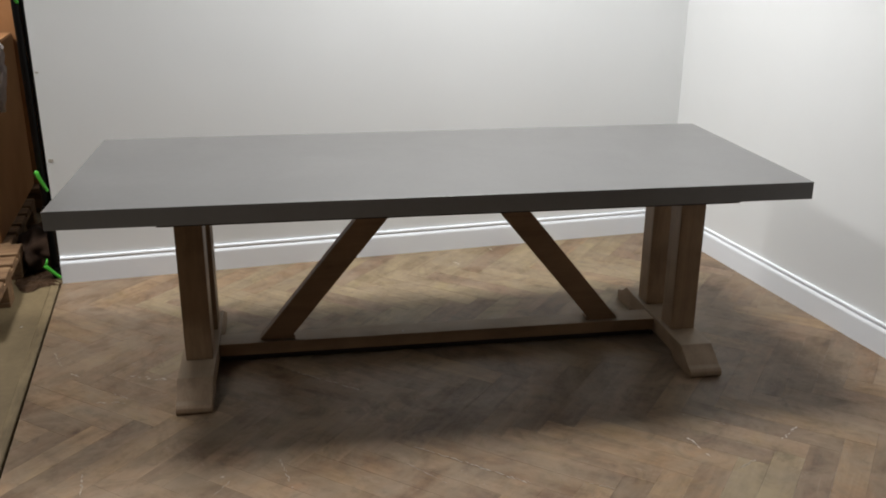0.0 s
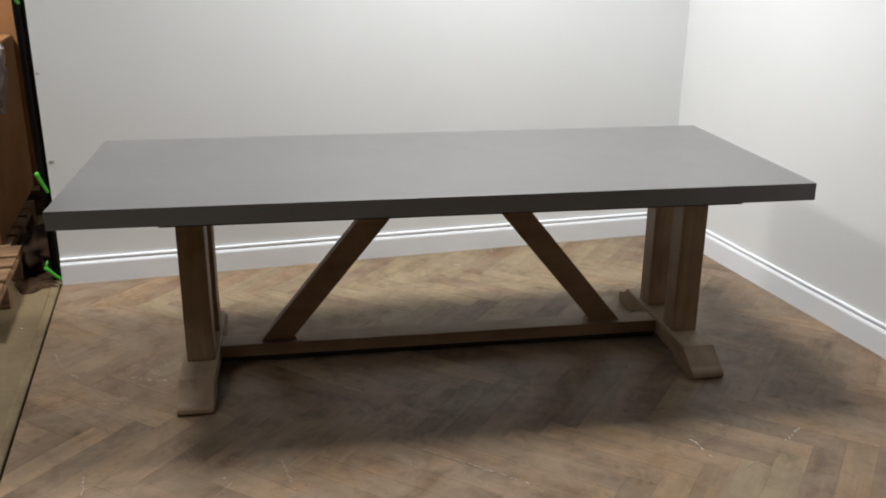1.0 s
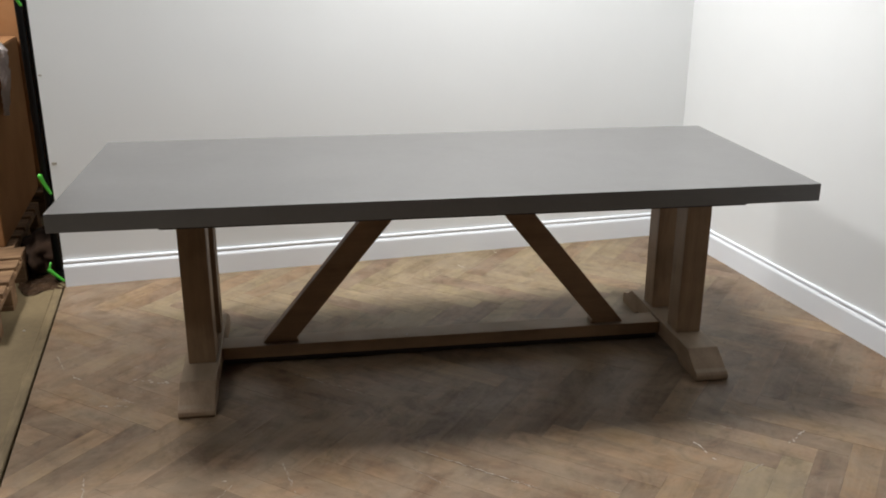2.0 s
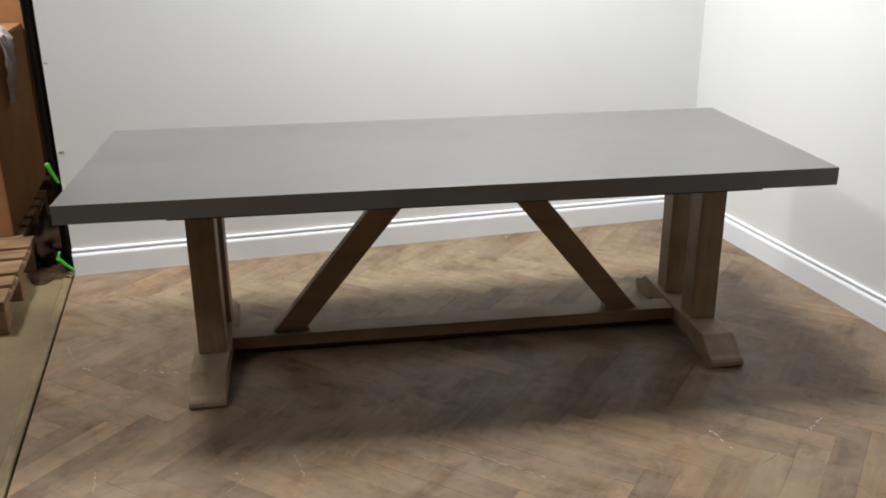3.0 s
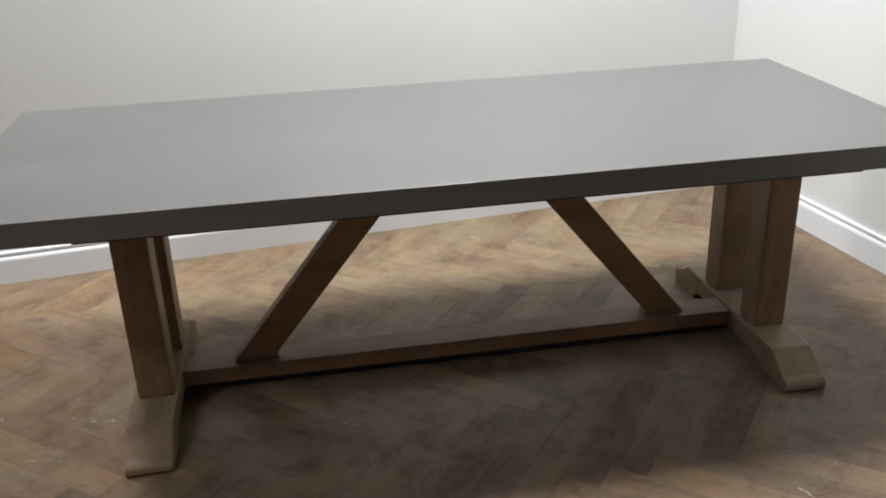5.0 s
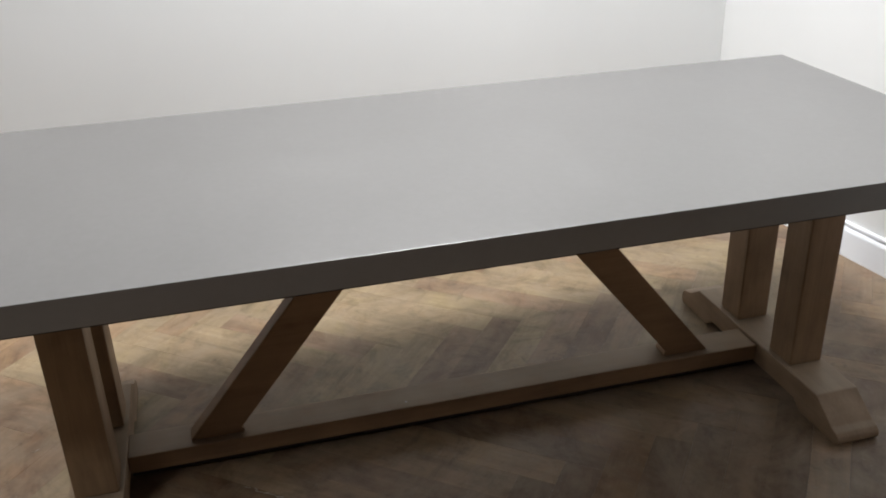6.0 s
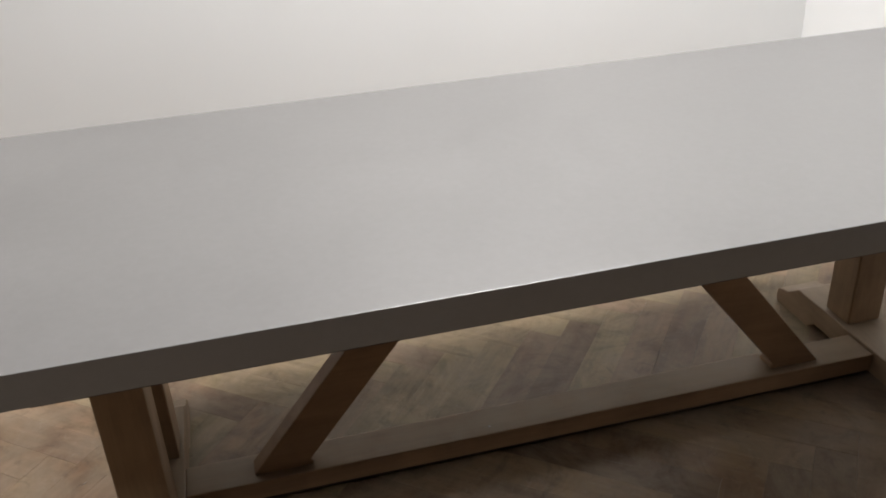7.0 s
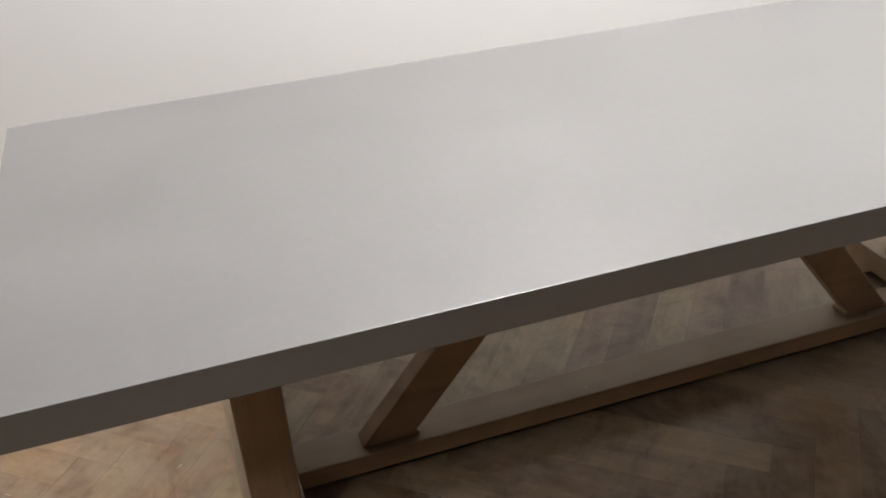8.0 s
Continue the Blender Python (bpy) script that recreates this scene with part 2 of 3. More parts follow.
structure("wall_south", box(WEST, WALL_X + 0.3, SOUTH - 0.1, SOUTH - 0.001, 0, CEIL), SHED_PAINT, "unseen dark wall closing the store", "wall")
structure("wall_west", box(WEST - 0.1, WEST, SOUTH, NORTH, 0, CEIL), SHED_PAINT, "unseen dark wall closing the store", "wall")
structure("wall_far", box(WEST, WALL_X + WALL_T, NORTH, NORTH + 0.1, 0, CEIL), SHED_PAINT, "unseen dark wall closing the back of the store", "wall")
structure("wall_store", box(WALL_X + WALL_T - 0.1, WALL_X + WALL_T, WALL_Y + WALL_T + 0.001, NORTH, 0, CEIL), SHED_PAINT, "unseen dark wall closing the side of the store", "wall")
structure("ceiling", box(WEST - 0.1, WALL_X + 0.3, SOUTH - 0.1, NORTH + 0.1, CEIL + 0.002, CEIL + 0.1), CEILING_PAINT, "unseen dark ceiling closing the store", "ceiling")

FLOOR_EDGE = -1.462
store = structure("floor_store", box(WEST - 0.1, FLOOR_EDGE - 0.047, SOUTH - 0.1, NORTH + 0.1, -0.1, 0.0), SHED_FLOOR, "worn yellowish concrete floor of the store", "floor")
structure("ground_slab", box(FLOOR_EDGE - 0.047, WALL_X + 0.15, WALL_Y + 0.001, NORTH + 0.1, -0.1, -0.001), SHED_FLOOR, "worn concrete floor behind the partition", "floor")

# skirting, profile as (distance from the wall, height)
SKIRT = [(0, 0), (0.017, 0), (0.017, 0.0879), (0.0165, 0.0945), (0.0135, 0.1012), (0.0095, 0.1060), (0.0075, 0.1074), (0.0075, 0.1122), (0.0115, 0.1136), (0.0115, 0.1203), (0.009, 0.1241), (0, 0.1241)]
structure("baseboard_north", prism([(WALL_Y - d, z) for d, z in SKIRT], "x", WALL_END, WALL_X - 0.017), SKIRTING_PAINT, "white moulded skirting board on the rear wall", "skirting board")
east_skirt = structure("baseboard_east", prism([(-d, z) for d, z in SKIRT], "y", WHITE_END - WALL_Y, 0), SKIRTING_PAINT, "white moulded skirting board on the side wall", "skirting board")

for ob in (east_wall, dark_wall, east_skirt):
    ob.matrix_basis = pose(WALL_X, WALL_Y, 0, 0, 0, WALL_SKEW)

# edging between the boards and the concrete
structure("trim_edge", prism([(FLOOR_EDGE - 0.047, -0.02), (FLOOR_EDGE - 0.047, 0.002), (FLOOR_EDGE - 0.040, 0.005), (FLOOR_EDGE - 0.012, 0.005), (FLOOR_EDGE - 0.008, 0.002), (FLOOR_EDGE - 0.008, -0.02)], "y", SOUTH, WALL_Y - 0.002), EDGE_WOOD, "narrow grey-brown wooden edging strip of the boarded floor", "edging strip")


# ---------------------------------------------------------------- ceiling lamps
# panel bodies are assumed; all hang out of view
def panel_light(x, y, length, width):
    ob = thing("unseen_panel", "assumed ceiling panel out of view, housing of a key or fill lamp", "ceiling light", pose(x, y, CEIL), "ceiling lights")
    part("lamp_housing", box(-length / 2 - 0.02, length / 2 + 0.02, -width / 2 - 0.02, width / 2 + 0.02, -0.05, 0.0, 0.004), LAMP_BODY, ob)
    part("diffuser", box(-length / 2, length / 2, -width / 2, width / 2, -0.062, -0.051, 0.003), DIFFUSER, ob)
    return ob


for lx, ly, ll, lw, watts in LAMPS:
    panel_light(lx, ly, ll, lw)


# ---------------------------------------------------------------- table
def dining_table():
    half, depth, top, thick = 1.226, 0.493, 0.760, 0.059
    t = thing("dining_table", "long trestle dining table, grey concrete top, brown oak base", "table", pose(0, 0, 0, 0, 0, TABLE_YAW))
    part("tabletop", box(-half, half, -depth, depth, top - thick, top, 0.001, 2), CONCRETE_TOP, t, "smooth grey concrete slab")
    low = top - thick
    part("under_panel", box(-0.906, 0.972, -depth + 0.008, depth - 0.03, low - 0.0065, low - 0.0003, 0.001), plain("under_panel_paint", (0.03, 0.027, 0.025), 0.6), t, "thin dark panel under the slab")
    low -= 0.007
    mid_y = 0.025
    for xc, xp in ((-0.860, -0.8565), (0.967, 0.9695)):
        w = 0.061
        foot = [(-0.388, 0.0), (-0.396, 0.010), (-0.393, 0.024), (-0.384, 0.032), (-0.365, 0.038), (-0.345, 0.052), (-0.290, 0.088), (0.302, 0.088), (0.348, 0.056), (0.370, 0.050), (0.388, 0.046), (0.397, 0.034), (0.398, 0.012), (0.390, 0.0),
                (0.245, 0.0), (0.215, 0.024), (-0.205, 0.024), (-0.235, 0.0)]
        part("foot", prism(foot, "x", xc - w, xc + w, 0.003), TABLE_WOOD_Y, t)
        for y0, y1 in ((-0.155, -0.056), (0.102, 0.198)):
            part("post", box(xp - 0.0475, xp + 0.0475, y0, y1, 0.0885, low, 0.004, 2), TABLE_WOOD, t)
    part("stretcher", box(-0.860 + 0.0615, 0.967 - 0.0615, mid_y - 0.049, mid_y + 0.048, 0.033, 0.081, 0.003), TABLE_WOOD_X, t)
    # dark filler added below the stretcher stops light leaking and paints its shade
    part("lower_rail", box(-0.860 + 0.0615, 0.967 - 0.0615, mid_y - 0.018, mid_y + 0.030, 0.002, 0.0325, 0.001), plain("shade_strip_dark", (0.04, 0.031, 0.024), 0.8), t, "dark strip added under the stretcher as its shade")
    # raking braces from the stretcher to the slab
    for sign, foot_x, inner in ((-1, -0.649, -0.529), (1, 0.761, 0.641)):
        z0, z1 = 0.0815, low
        slope = 0.812 * -sign  # run over rise
        run = slope * (z1 - z0)
        heel = 0.012 * -sign
        prof = [(foot_x, z0), (inner + heel, z0), (inner + heel, z0 + 0.010), (inner + 0.5 * heel, z0 + 0.014), (inner + run, z1), (foot_x + run, z1)]
        part("brace", prism(prof, "y", mid_y - 0.026, mid_y + 0.026, 0.003), TABLE_WOOD_X, t)
    return t


dining_table()


# ---------------------------------------------------------------- store: pallets and boxes
def pallet(m):
    """A four-way timber pallet, 1.2 along local x and 0.8 along local y, its corner at the origin."""
    t = thing("pallet", "rough pine transport pallet on the concrete floor", "pallet", m, "pallets")
    for y in (0.0, 0.350, 0.700):
        for x in (0.0, 0.5275, 1.055):
            part("block", box(x, x + 0.145, y, y + 0.10, 0.0225, 0.0995, 0.003, 1), PALLET_WOOD, t)
        part("runner", box(0.0, 1.2, y, y + 0.10, 0.0, 0.022, 0.003, 1), PALLET_WOOD, t)
    for x in (0.0, 0.5275, 1.055):
        part("bearer", box(x, x + 0.145, 0.0, 0.8, 0.1, 0.1215, 0.002, 1), PALLET_WOOD, t)
    for k, (y, w) in enumerate(((0.0, 0.145), (0.186, 0.1), (0.3275, 0.145), (0.514, 0.1), (0.655, 0.145))):
        part("slat", box(-0.004 * (k % 2), 1.2, y, y + w, 0.122, 0.144, 0.003, 1), PALLET_WOOD, t)
    return t


# long side running away from the boarded floor, so the short side faces it
for px, py in ((-1.640, 0.510), (-1.690, 1.315), (-1.680, 2.330)):
    pallet(pose(px - 1.2, py, 0))


def carton(x0, x1, y0, y1, z0, z1, label):
    t = thing("cardboard_box", label, "box", pose((x0 + x1) / 2, (y0 + y1) / 2, z0), "stored boxes")
    a, b, h = (x1 - x0) / 2, (y1 - y0) / 2, z1 - z0
    part("carton", box(-a, a, -b, b, 0, h, 0.006, 2), CARDBOARD, t)
    part("tape", box(-a - 0.0012, a + 0.0012, -0.03, 0.03, h * 0.86, h + 0.0012, 0.0005, 1), TAPE, t)
    part("lid_flap", box(-a + 0.004, a - 0.004, -b + 0.004, b - 0.004, h + 0.0002, h + 0.005, 0.001, 1), CARDBOARD, t)
    return t


carton(-2.65, -1.728, 1.325, 2.425, 0.1445, 1.00, "large brown cardboard box standing on a pallet")
carton(-2.70, -1.690, 2.44, 3.04, 0.1445, 1.75, "tall brown cardboard box standing on a pallet")


def torn_paper():
    """A crumpled sheet of white packing paper bulging over the box's edge and hanging to a point."""
    bm = bmesh.new()
    n, k = 26, 30
    rows = []
    for i in range(n + 1):
        row = []
        for j in range(k + 1):
            u, v = i / n, j / k
            crease = noise.noise(Vector((5.0 * u, 4.0 * v, 1.7))) * 0.022 + abs(noise.noise(Vector((11.0 * u, 9.0 * v, 4.2)))) * 0.016
            half = 0.13 * (1 - 0.72 * v * v)  # narrows to a ragged tip
            y = -0.02 - 0.10 * v + (2 * u - 1) * half
            bulge = 0.055 * math.sin(math.pi * min(1.0, 0.25 + 0.75 * v)) * (1 - 0.5 * (2 * u - 1) ** 2)
            if v < 0.25:
                f = v / 0.25
                row.append(bm.verts.new((-0.10 + 0.112 * f, y, 0.012 + 0.035 * math.sin(math.pi * f * 0.9) + abs(crease))))
            else:
                f = (v - 0.25) / 0.75
                row.append(bm.verts.new((0.012 + bulge * (0.35 + f) * 0.8 + crease, y + 0.4 * crease, 0.018 - 0.30 * f + 0.02 * math.sin(6 * u))))
        rows.append(row)
    for i in range(n):
        for j in range(k):
            bm.faces.new((rows[i][j], rows[i + 1][j], rows[i + 1][j + 1], rows[i][j + 1]))
    bmesh.ops.solidify(bm, geom=list(bm.faces), thickness=0.0012)
    ob = new("packing_paper", finish("packing_paper", bm, PAPER, False))
    ob.matrix_basis = pose(-1.728, 1.83, 0.992)
    tagged(ob, "crumpled white packing paper hanging over a cardboard box", "packing paper")


torn_paper()


# ---------------------------------------------------------------- pole with green clips at the wall's end
def clip(x0, z0, x1, z1, parent, prong=True):
    """A spring clip: a bowed, tapering handle from one end to the other, with a short prong gripping the tube."""
    a, b = Vector((x0, -0.034, z0)), Vector((x1, -0.036, z1))
    side = Vector((b.z - a.z, 0, a.x - b.x)).normalized()
    line = [a.lerp(b, k / 8) + side * 0.002 * math.sin(math.pi * k / 8) for k in range(9)]
    along = (b - a).normalized()
    bm = bmesh.new()
    rings = []
    for k, p in enumerate([a - along * 0.006] + line + [b + along * 0.004]):
        r = 0.005 if k in (0, 10) else 0.0112 - 0.0005 * k
        rings.append([bm.verts.new(p + side * r * math.cos(math.pi * j / 6) + Vector((0, 0.8 * r * math.sin(math.pi * j / 6), 0))) for j in range(12)])
    for low, high in zip(rings, rings[1:]):
        for j in range(12):
            bm.faces.new((low[j], low[(j + 1) % 12], high[(j + 1) % 12], high[j]))
    bm.faces.new(rings[0])
    bm.faces.new(rings[-1])
    bmesh.ops.recalc_face_normals(bm, faces=bm.faces)
    c = part("clip", bm, GREEN_PLASTIC, parent, "bright green plastic clip", smooth=True)
    if prong:
        tip = a + Vector((0.011, 0.004, 0.030))
        bm = rod(a, tip, 0.0065, 12, 0.0045)
        bmesh.ops.create_uvsphere(bm, u_segments=10, v_segments=6, radius=0.0045, matrix=Matrix.Translation(tip))
        part("prong", bm, GREEN_PLASTIC, c, smooth=True)


def backdrop_pole():
    t = thing("backdrop_pole", "glossy black pole with bright green clips leaning at the wall end", "pole", pose(-1.490, 1.205, 0, 0, -0.5, 0))
    part("tube", rod((-0.003, 0, 0.0), (-0.003, 0, 2.30), 0.0165, 20), BLACK_PLASTIC, t, smooth=True)
    part("tube", rod((0.0245, 0.006, 0.30), (0.0245, 0.006, 2.05), 0.0115, 16), BLACK_PLASTIC, t, smooth=True)
    for z in (0.34, 1.75):
        part("collar", box(-0.019, 0.032, -0.018, 0.018, z - 0.010, z + 0.010, 0.004), BLACK_PLASTIC, t)
    clip(-0.040, 0.068, 0.018, 0.008, t)
    clip(-0.018, 0.515, 0.018, 0.428, t, False)
    clip(-0.024, 1.338, 0.012, 1.251, t, False)
    part("rubber_foot", rod((0, 0, 0.0), (0, 0, 0.05), 0.023, 16, 0.019), BLACK_PLASTIC, t)
    return t


backdrop_pole()


def wrap_bundle():
    bm = bmesh.new()
    bmesh.ops.create_icosphere(bm, subdivisions=4, radius=1.0)
    for v in bm.verts:
        n = noise.noise(v.co * 2.1) * 0.28 + noise.noise(v.co * 6.0) * 0.12
        v.co *= 1 + n
        v.co = Vector((v.co.x * 0.11, v.co.y * 0.24, max(0.0, v.co.z * 0.10 + 0.06)))
    ob = new("plastic_wrap", finish("plastic_wrap", bm, BLACK_WRAP, True))
    ob.matrix_basis = pose(-1.585, 1.50, 0.0)
    tagged(ob, "crumpled bundle of dark plastic wrap on the floor", "plastic wrap")


wrap_bundle()


def torn_sheet():
    """A torn sheet of brown packing paper lying flat and rumpled."""
    bm = bmesh.new()
    n = 14
    grid = []
    for i in range(n + 1):
        row = []
        for j in range(n + 1):
            x, y = i / n - 0.5, j / n - 0.5
            edge = 1.0 + 0.25 * noise.noise(Vector((3.0 * x, 3.0 * y, 0.4)))
            z = 0.006 + 0.020 * abs(noise.noise(Vector((5.0 * x, 6.0 * y, 2.0))))
            row.append(bm.verts.new((x * 0.17 * edge, y * 0.22 * edge, z)))
        grid.append(row)
    for i in range(n):
        for j in range(n):
            bm.faces.new((grid[i][j], grid[i + 1][j], grid[i + 1][j + 1], grid[i][j + 1]))
    bmesh.ops.solidify(bm, geom=list(bm.faces), thickness=0.001)
    low = min(v.co.z for v in bm.verts)
    for v in bm.verts:
        v.co.z -= low
    ob = new("torn_paper", finish("torn_paper", bm, BROWN_PAPER))
    ob.matrix_basis = pose(-1.575, 1.165, 0.0005, 0, 0, 20)
    tagged(ob, "rumpled scrap of dark brown packing paper on the floor", "paper scrap")


torn_sheet()


def nail(x, z, size):
    bm = rod((0, 0, 0), (0.2 * size, -1.6 * size, 0.3 * size), 0.16 * size, 8)
    rod((0.2 * size, -1.5 * size, 0.3 * size), (0.2 * size, -1.75 * size, 0.3 * size), 0.5 * size, 10, bm=bm)
    box(-0.5 * size, 0.9 * size, -0.12 * size, -0.0002, -0.35 * size, 0.35 * size, 0.05 * size, 1, bm=bm)
    ob = new("nail", finish("nail", bm, STEEL))
    ob.matrix_basis = pose(x, WALL_Y, z)
    tagged(ob, "small steel nail sticking out of the wall", "nail", "nails in the wall")


nail(-1.447, 0.962, 0.009)
nail(-1.440, 0.576, 0.015)


# ---------------------------------------------------------------- herringbone floor
W, L = 0.0923, 0.5128
U0, V0 = -0.045, -0.0765
GAPW = 0.0002
S2 = math.sqrt(0.5)
X0, X1, Y0, Y1 = FLOOR_EDGE, WALL_X + 0.09, SOUTH, WALL_Y
NEAR_Y = -1.55
bed = structure("floor_1", box(X0, X1, Y0, Y1, -0.1, -0.010), BASE_BED, "worn grey-brown oak herringbone parquet floor", "floor")


def clip_poly(poly, axis, limit, keep_less):
    out = []
    for i, a in enumerate(poly):
        b = poly[(i + 1) % len(poly)]
        ia = (a[axis] <= limit) == keep_less
        ib = (b[axis] <= limit) == keep_less
        if ia:
            out.append(a)
        if ia != ib:
            k = (limit - a[axis]) / (b[axis] - a[axis])
            out.append((a[0] + k * (b[0] - a[0]), a[1] + k * (b[1] - a[1])))
    return out


def board_mesh(poly, mat):
    """A thin board with its arris eased; its top is the polygon, in local metres."""
    bm = bmesh.new()
    n = len(poly)
    cx, cy = sum(p[0] for p in poly) / n, sum(p[1] for p in poly) / n
    e = 0.0003

    def ring(inset, z):
        out = []
        for x, y in poly:
            dx, dy = x - cx, y - cy
            out.append(bm.verts.new((x - math.copysign(min(inset, abs(dx)), dx), y - math.copysign(min(inset, abs(dy)), dy), z)))
        return out
    low, mid, high = ring(0, -0.010), ring(0, -e * 0.7), ring(e, 0.0)
    bm.faces.new(high)
    for a, b in ((low, mid), (mid, high)):
        for i in range(n):
            bm.faces.new((a[i], a[(i + 1) % n], b[(i + 1) % n], b[i]))
    bmesh.ops.recalc_face_normals(bm, faces=bm.faces)
    return finish("plank", bm, mat)


rng = random.Random(7)
WHOLE = [(-L / 2 + GAPW, -W / 2 + GAPW), (L / 2 - GAPW, -W / 2 + GAPW), (L / 2 - GAPW, W / 2 - GAPW), (-L / 2 + GAPW, W / 2 - GAPW)]
SHARED = [board_mesh(WHOLE, m) for m in BOARDS]
# places that lie on boards of a known tone
HONEY = [(-1.31, -0.40), (-1.18, -0.56), (0.38, -0.77), (0.48, -0.92), (0.23, -1.05), (0.44, -1.07), (0.98, -0.78), (1.00, -1.19), (-0.68, 0.98), (-0.43, 1.03), (0.75, 0.70), (-1.06, 1.04), (-1.32, 0.48), (0.12, -0.20)]
DARK = [(-1.19, -0.42), (-0.93, -0.69), (0.33, -1.06), (0.84, -0.75), (1.00, -1.10), (0.59, -0.64), (0.34, -0.52), (0.07, -0.33), (0.23, -0.31), (0.35, -0.56)]
PALE = [(-1.06, -0.55), (-1.38, -0.02), (-1.02, 0.01), (-0.04, -0.89), (0.77, -0.81), (-0.76, -0.74), (-0.11, -0.19), (-1.09, 0.38), (0.41, -0.98)]
GREYISH = [(-0.10, 0.47), (0.63, 0.40), (0.21, 0.41), (0.20, -0.95), (1.32, -0.88), (0.47, -0.57), (0.47, 0.58), (-1.18, 0.40), (-0.96, 0.31)]
BROWN = [(0.59, -1.08), (-0.14, -0.68), (0.42, 0.85), (-0.42, -0.70)]
STRAW = [(0.77, -1.09), (0.83, -1.15), (0.48, 0.67), (0.17, 0.71), (0.60, 0.69)]
KNOWN = [(place, tone) for tone, places in enumerate((GREYISH, BROWN, PALE, HONEY, DARK, STRAW)) for place in places]
far_bm_rows = []


def lay(u_mid, v_mid, along_v):
    x, y = S2 * (u_mid + v_mid), S2 * (u_mid - v_mid)
    if not (X0 - 0.4 < x < X1 + 0.4 and Y0 - 0.4 < y < Y1 + 0.4):
        return
    ang = -45.0 if along_v else 45.0
    c, s = math.cos(radians(ang)), math.sin(radians(ang))
    poly = [(x + c * a - s * b, y + s * a + c * b) for a, b in WHOLE]
    cut = poly
    for axis, limit, less in ((0, X0, False), (0, X1, True), (1, Y0, False), (1, Y1, True)):
        cut = clip_poly(cut, axis, limit, less)
        if len(cut) < 3:
            return
    # front right weighted to paler tones, which brightens the lit floor there
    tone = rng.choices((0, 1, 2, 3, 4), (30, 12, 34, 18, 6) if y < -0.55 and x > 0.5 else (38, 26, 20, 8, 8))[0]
    if y > 0.12 and -0.95 < x < 1.35 and rng.random() < 0.7:  # yellower, paler tone stands in for light bounced off the wall
        tone = 5
    lift = rng.uniform(-0.00015, 0.00015)
    flip = rng.choice((0, 180))
    for (kx, ky), want in KNOWN:
        a, b = c * (kx - x) + s * (ky - y), -s * (kx - x) + c * (ky - y)
        if abs(a) < L / 2 and abs(b) < W / 2:
            tone = want
    if max(p[1] for p in cut) < NEAR_Y:
        far_bm_rows.append((cut, tone))
        return
    whole = all(abs(p[0] - q[0]) + abs(p[1] - q[1]) < 1e-9 for p, q in zip(cut, poly)) and len(cut) == 4
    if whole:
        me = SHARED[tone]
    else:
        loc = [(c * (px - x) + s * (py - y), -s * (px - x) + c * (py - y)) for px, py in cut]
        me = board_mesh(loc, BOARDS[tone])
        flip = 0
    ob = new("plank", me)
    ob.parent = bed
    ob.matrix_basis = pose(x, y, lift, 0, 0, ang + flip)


reach = int(8 / W)
for m in range(-9, 9):
    for i in range(-reach, reach):
        lay(U0 - m * L + i * W + W / 2, V0 + m * L + i * W + L / 2, True)
        lay(U0 - m * L + (i + 1) * W - L / 2, V0 + m * L + i * W + L + W / 2, False)

verts, faces = [], []
for poly, tone in far_bm_rows:
    base = len(verts)
    n = len(poly)
    verts += [(px, py, 0.0) for px, py in poly] + [(px, py, -0.010) for px, py in poly]
    faces.append(tuple(range(base, base + n)))
    faces += [(base + n + i, base + n + (i + 1) % n, base + (i + 1) % n, base + i) for i in range(n)]
me = bpy.data.meshes.new("far_planks")
me.from_pydata(verts, [], faces)
me.materials.append(BOARDS[0])
far = new("far_planks", me)
far.parent = bed
tagged(far, kind="stuff")


# ---------------------------------------------------------------- scuffs and flecks
def patch(bm, x, y, z, rx, ry, turn, rnd, high=0.0006, sides=9):
    """A ragged flake with a little thickness."""
    ring = []
    for k in range(sides):
        a = 2 * math.pi * k / sides
        r = rnd.uniform(0.7, 1.15)
        px, py = rx * r * math.cos(a), ry * r * math.sin(a)
        ring.append((x + px * math.cos(turn) - py * math.sin(turn), y + px * math.sin(turn) + py * math.cos(turn)))
    low = [bm.verts.new((px, py, z)) for px, py in ring]
    top = [bm.verts.new((x + 0.8 * (px - x), y + 0.8 * (py - y), z + high)) for px, py in ring]
    bm.faces.new(top)
    for k in range(sides):
        bm.faces.new((low[k], low[(k + 1) % sides], top[(k + 1) % sides], top[k]))


def scuff(x0, y0, x1, y1, width, mat, rnd):
    bm = bmesh.new()
    run = math.hypot(x1 - x0, y1 - y0)
    turn = math.atan2(y1 - y0, x1 - x0)
    n = max(2, int(run / 0.008))
    for k in range(n):
        f = (k + rnd.uniform(0.2, 0.8)) / n
        if rnd.random() < 0.3:
            continue
        off = rnd.uniform(-1, 1) * width * 0.5
        patch(bm, x0 + f * (x1 - x0) - off * math.sin(turn), y0 + f * (y1 - y0) + off * math.cos(turn), 0.0008,
              rnd.uniform(0.005, 0.011), width * rnd.uniform(0.08, 0.32), turn + rnd.uniform(-0.3, 0.3), rnd, 0.0005)
    if not bm.verts:
        patch(bm, x0, y0, 0.0008, 0.006, width * 0.5, turn, rnd, 0.0005)
    part("scuff", bm, mat, bed, "whitish plaster scuff")


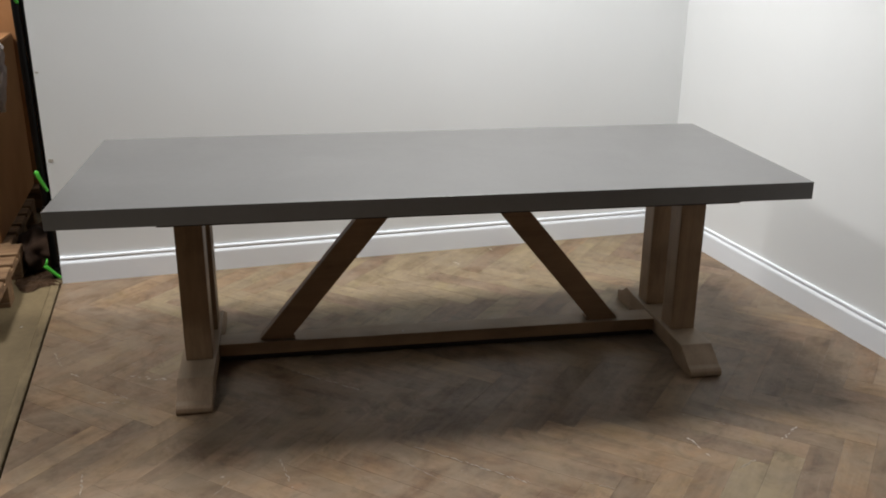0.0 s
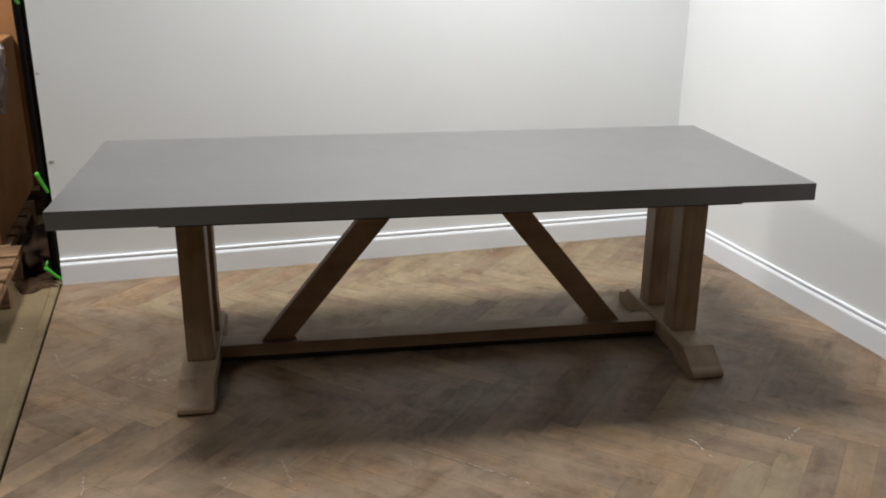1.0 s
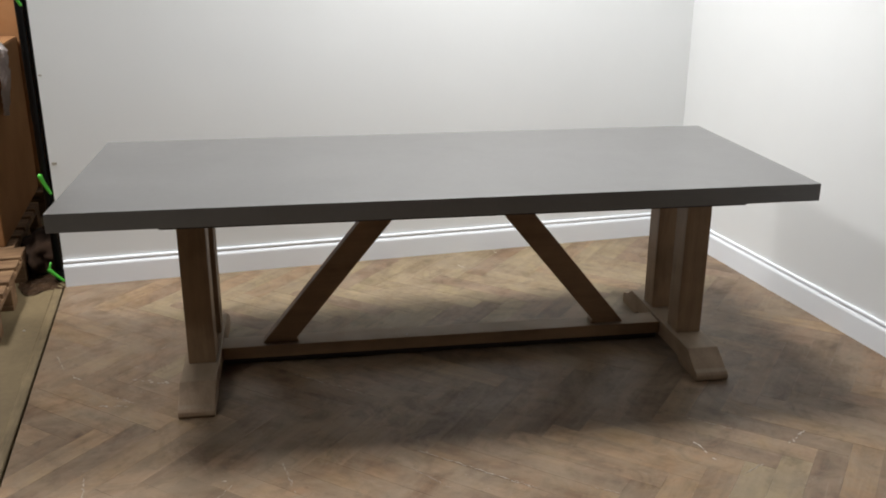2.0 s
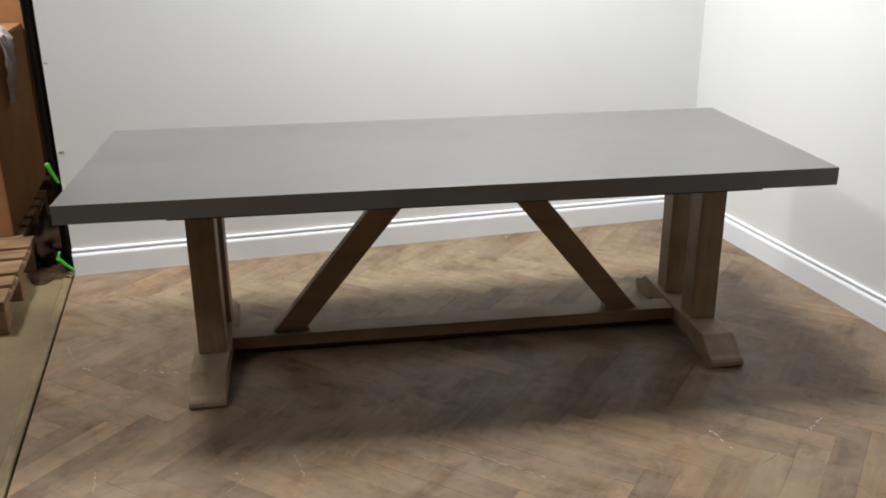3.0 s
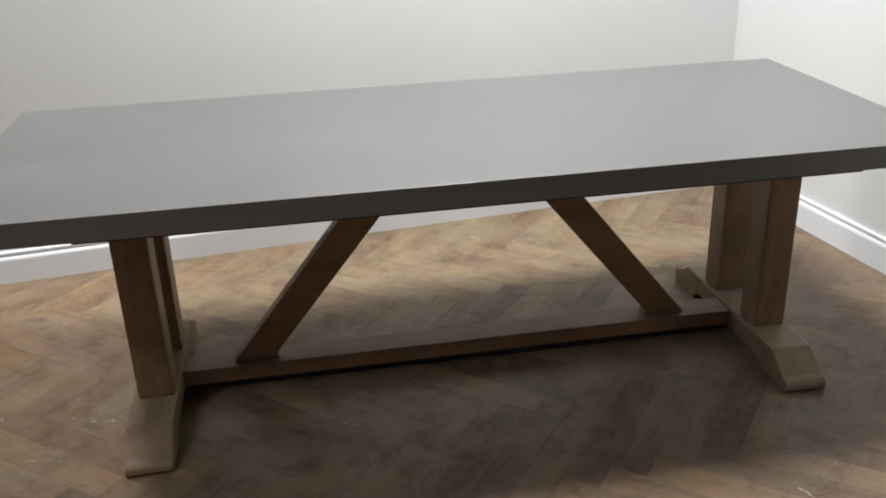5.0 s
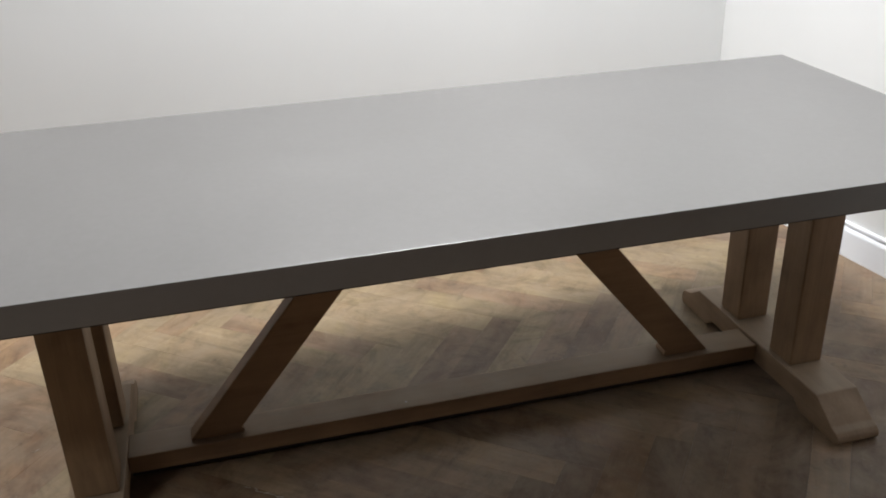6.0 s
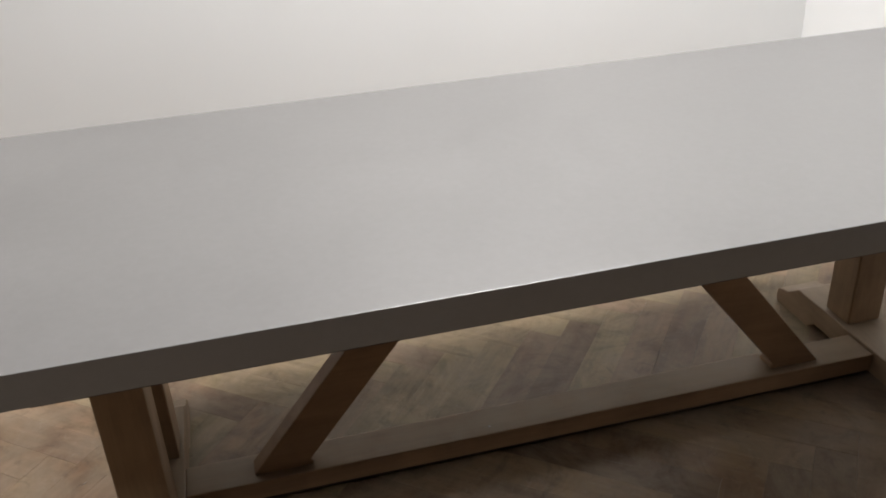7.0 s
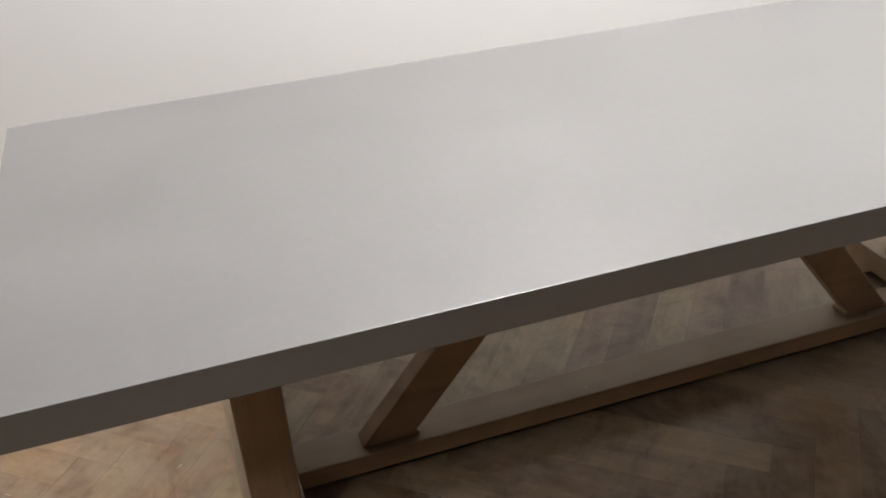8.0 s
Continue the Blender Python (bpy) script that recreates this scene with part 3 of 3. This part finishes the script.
marks = random.Random(11)
for x0, y0, x1, y1, wide, mat in (
    (1.020, -0.889, 0.928, -0.949, 0.008, SCUFF), (0.637, -0.860, 0.644, -0.970, 0.010, SCUFF),
    (-1.407, 0.327, -1.371, 0.207, 0.007, SCUFF_FAINT), (-1.339, 0.151, -1.306, 0.105, 0.012, SCUFF_FAINT),
    (-1.165, -0.075, -1.104, -0.134, 0.005, SCUFF_FAINT), (-1.230, -0.569, -1.226, -0.690, 0.007, SCUFF_FAINT),
    (0.601, 1.080, 0.604, 1.034, 0.008, SCUFF), (0.366, 0.922, 0.395, 0.865, 0.008, SCUFF),
    (0.690, -1.061, 0.780, -1.030, 0.007, SCUFF_FAINT), (-0.649, -0.645, -0.631, -0.810, 0.008, SCUFF_FAINT),
    (-0.826, -0.697, -0.806, -0.699, 0.006, SCUFF), (-0.850, -0.780, -0.808, -0.729, 0.005, SCUFF_FAINT),
    (0.224, -1.016, 0.284, -1.062, 0.005, SCUFF_FAINT), (-1.033, 0.298, -1.010, 0.311, 0.006, SCUFF_FAINT),
    (-0.282, -0.760, -0.188, -0.905, 0.004, SCUFF_FAINT), (-1.400, 0.420, -1.375, 0.390, 0.006, SCUFF_FAINT),
    (-0.544, -0.049, -0.325, -0.269, 0.009, SCUFF_FAINT), (-0.240, -0.672, 0.050, -0.966, 0.007, SCUFF_FAINT),
    (0.690, -0.712, 0.796, -0.818, 0.007, SCUFF_FAINT), (-1.075, 0.035, -0.985, -0.005, 0.022, SCUFF_FAINT),
    (-1.13, 0.06, -1.05, 0.03, 0.014, SCUFF_FAINT), (-1.22, -0.12, -1.12, -0.15, 0.010, SCUFF_FAINT),
):
    scuff(x0, y0, x1, y1, wide, mat, marks)


def fleck(x, y, z, r, label):
    bm = bmesh.new()
    patch(bm, 0, 0, 0, r, r * 0.6, 0.4, marks, r * 0.5, 8)
    ob = new("paint_fleck", finish("paint_fleck", bm, SCUFF))
    ob.matrix_basis = pose(x, y, z)
    tagged(ob, label, "paint fleck")


fleck(-0.104, 0.014, 0.0812, 0.004, "tiny white paint fleck on the table stretcher")
fleck(-1.567, 0.625, 0.0005, 0.006, "small white fleck on the concrete floor")
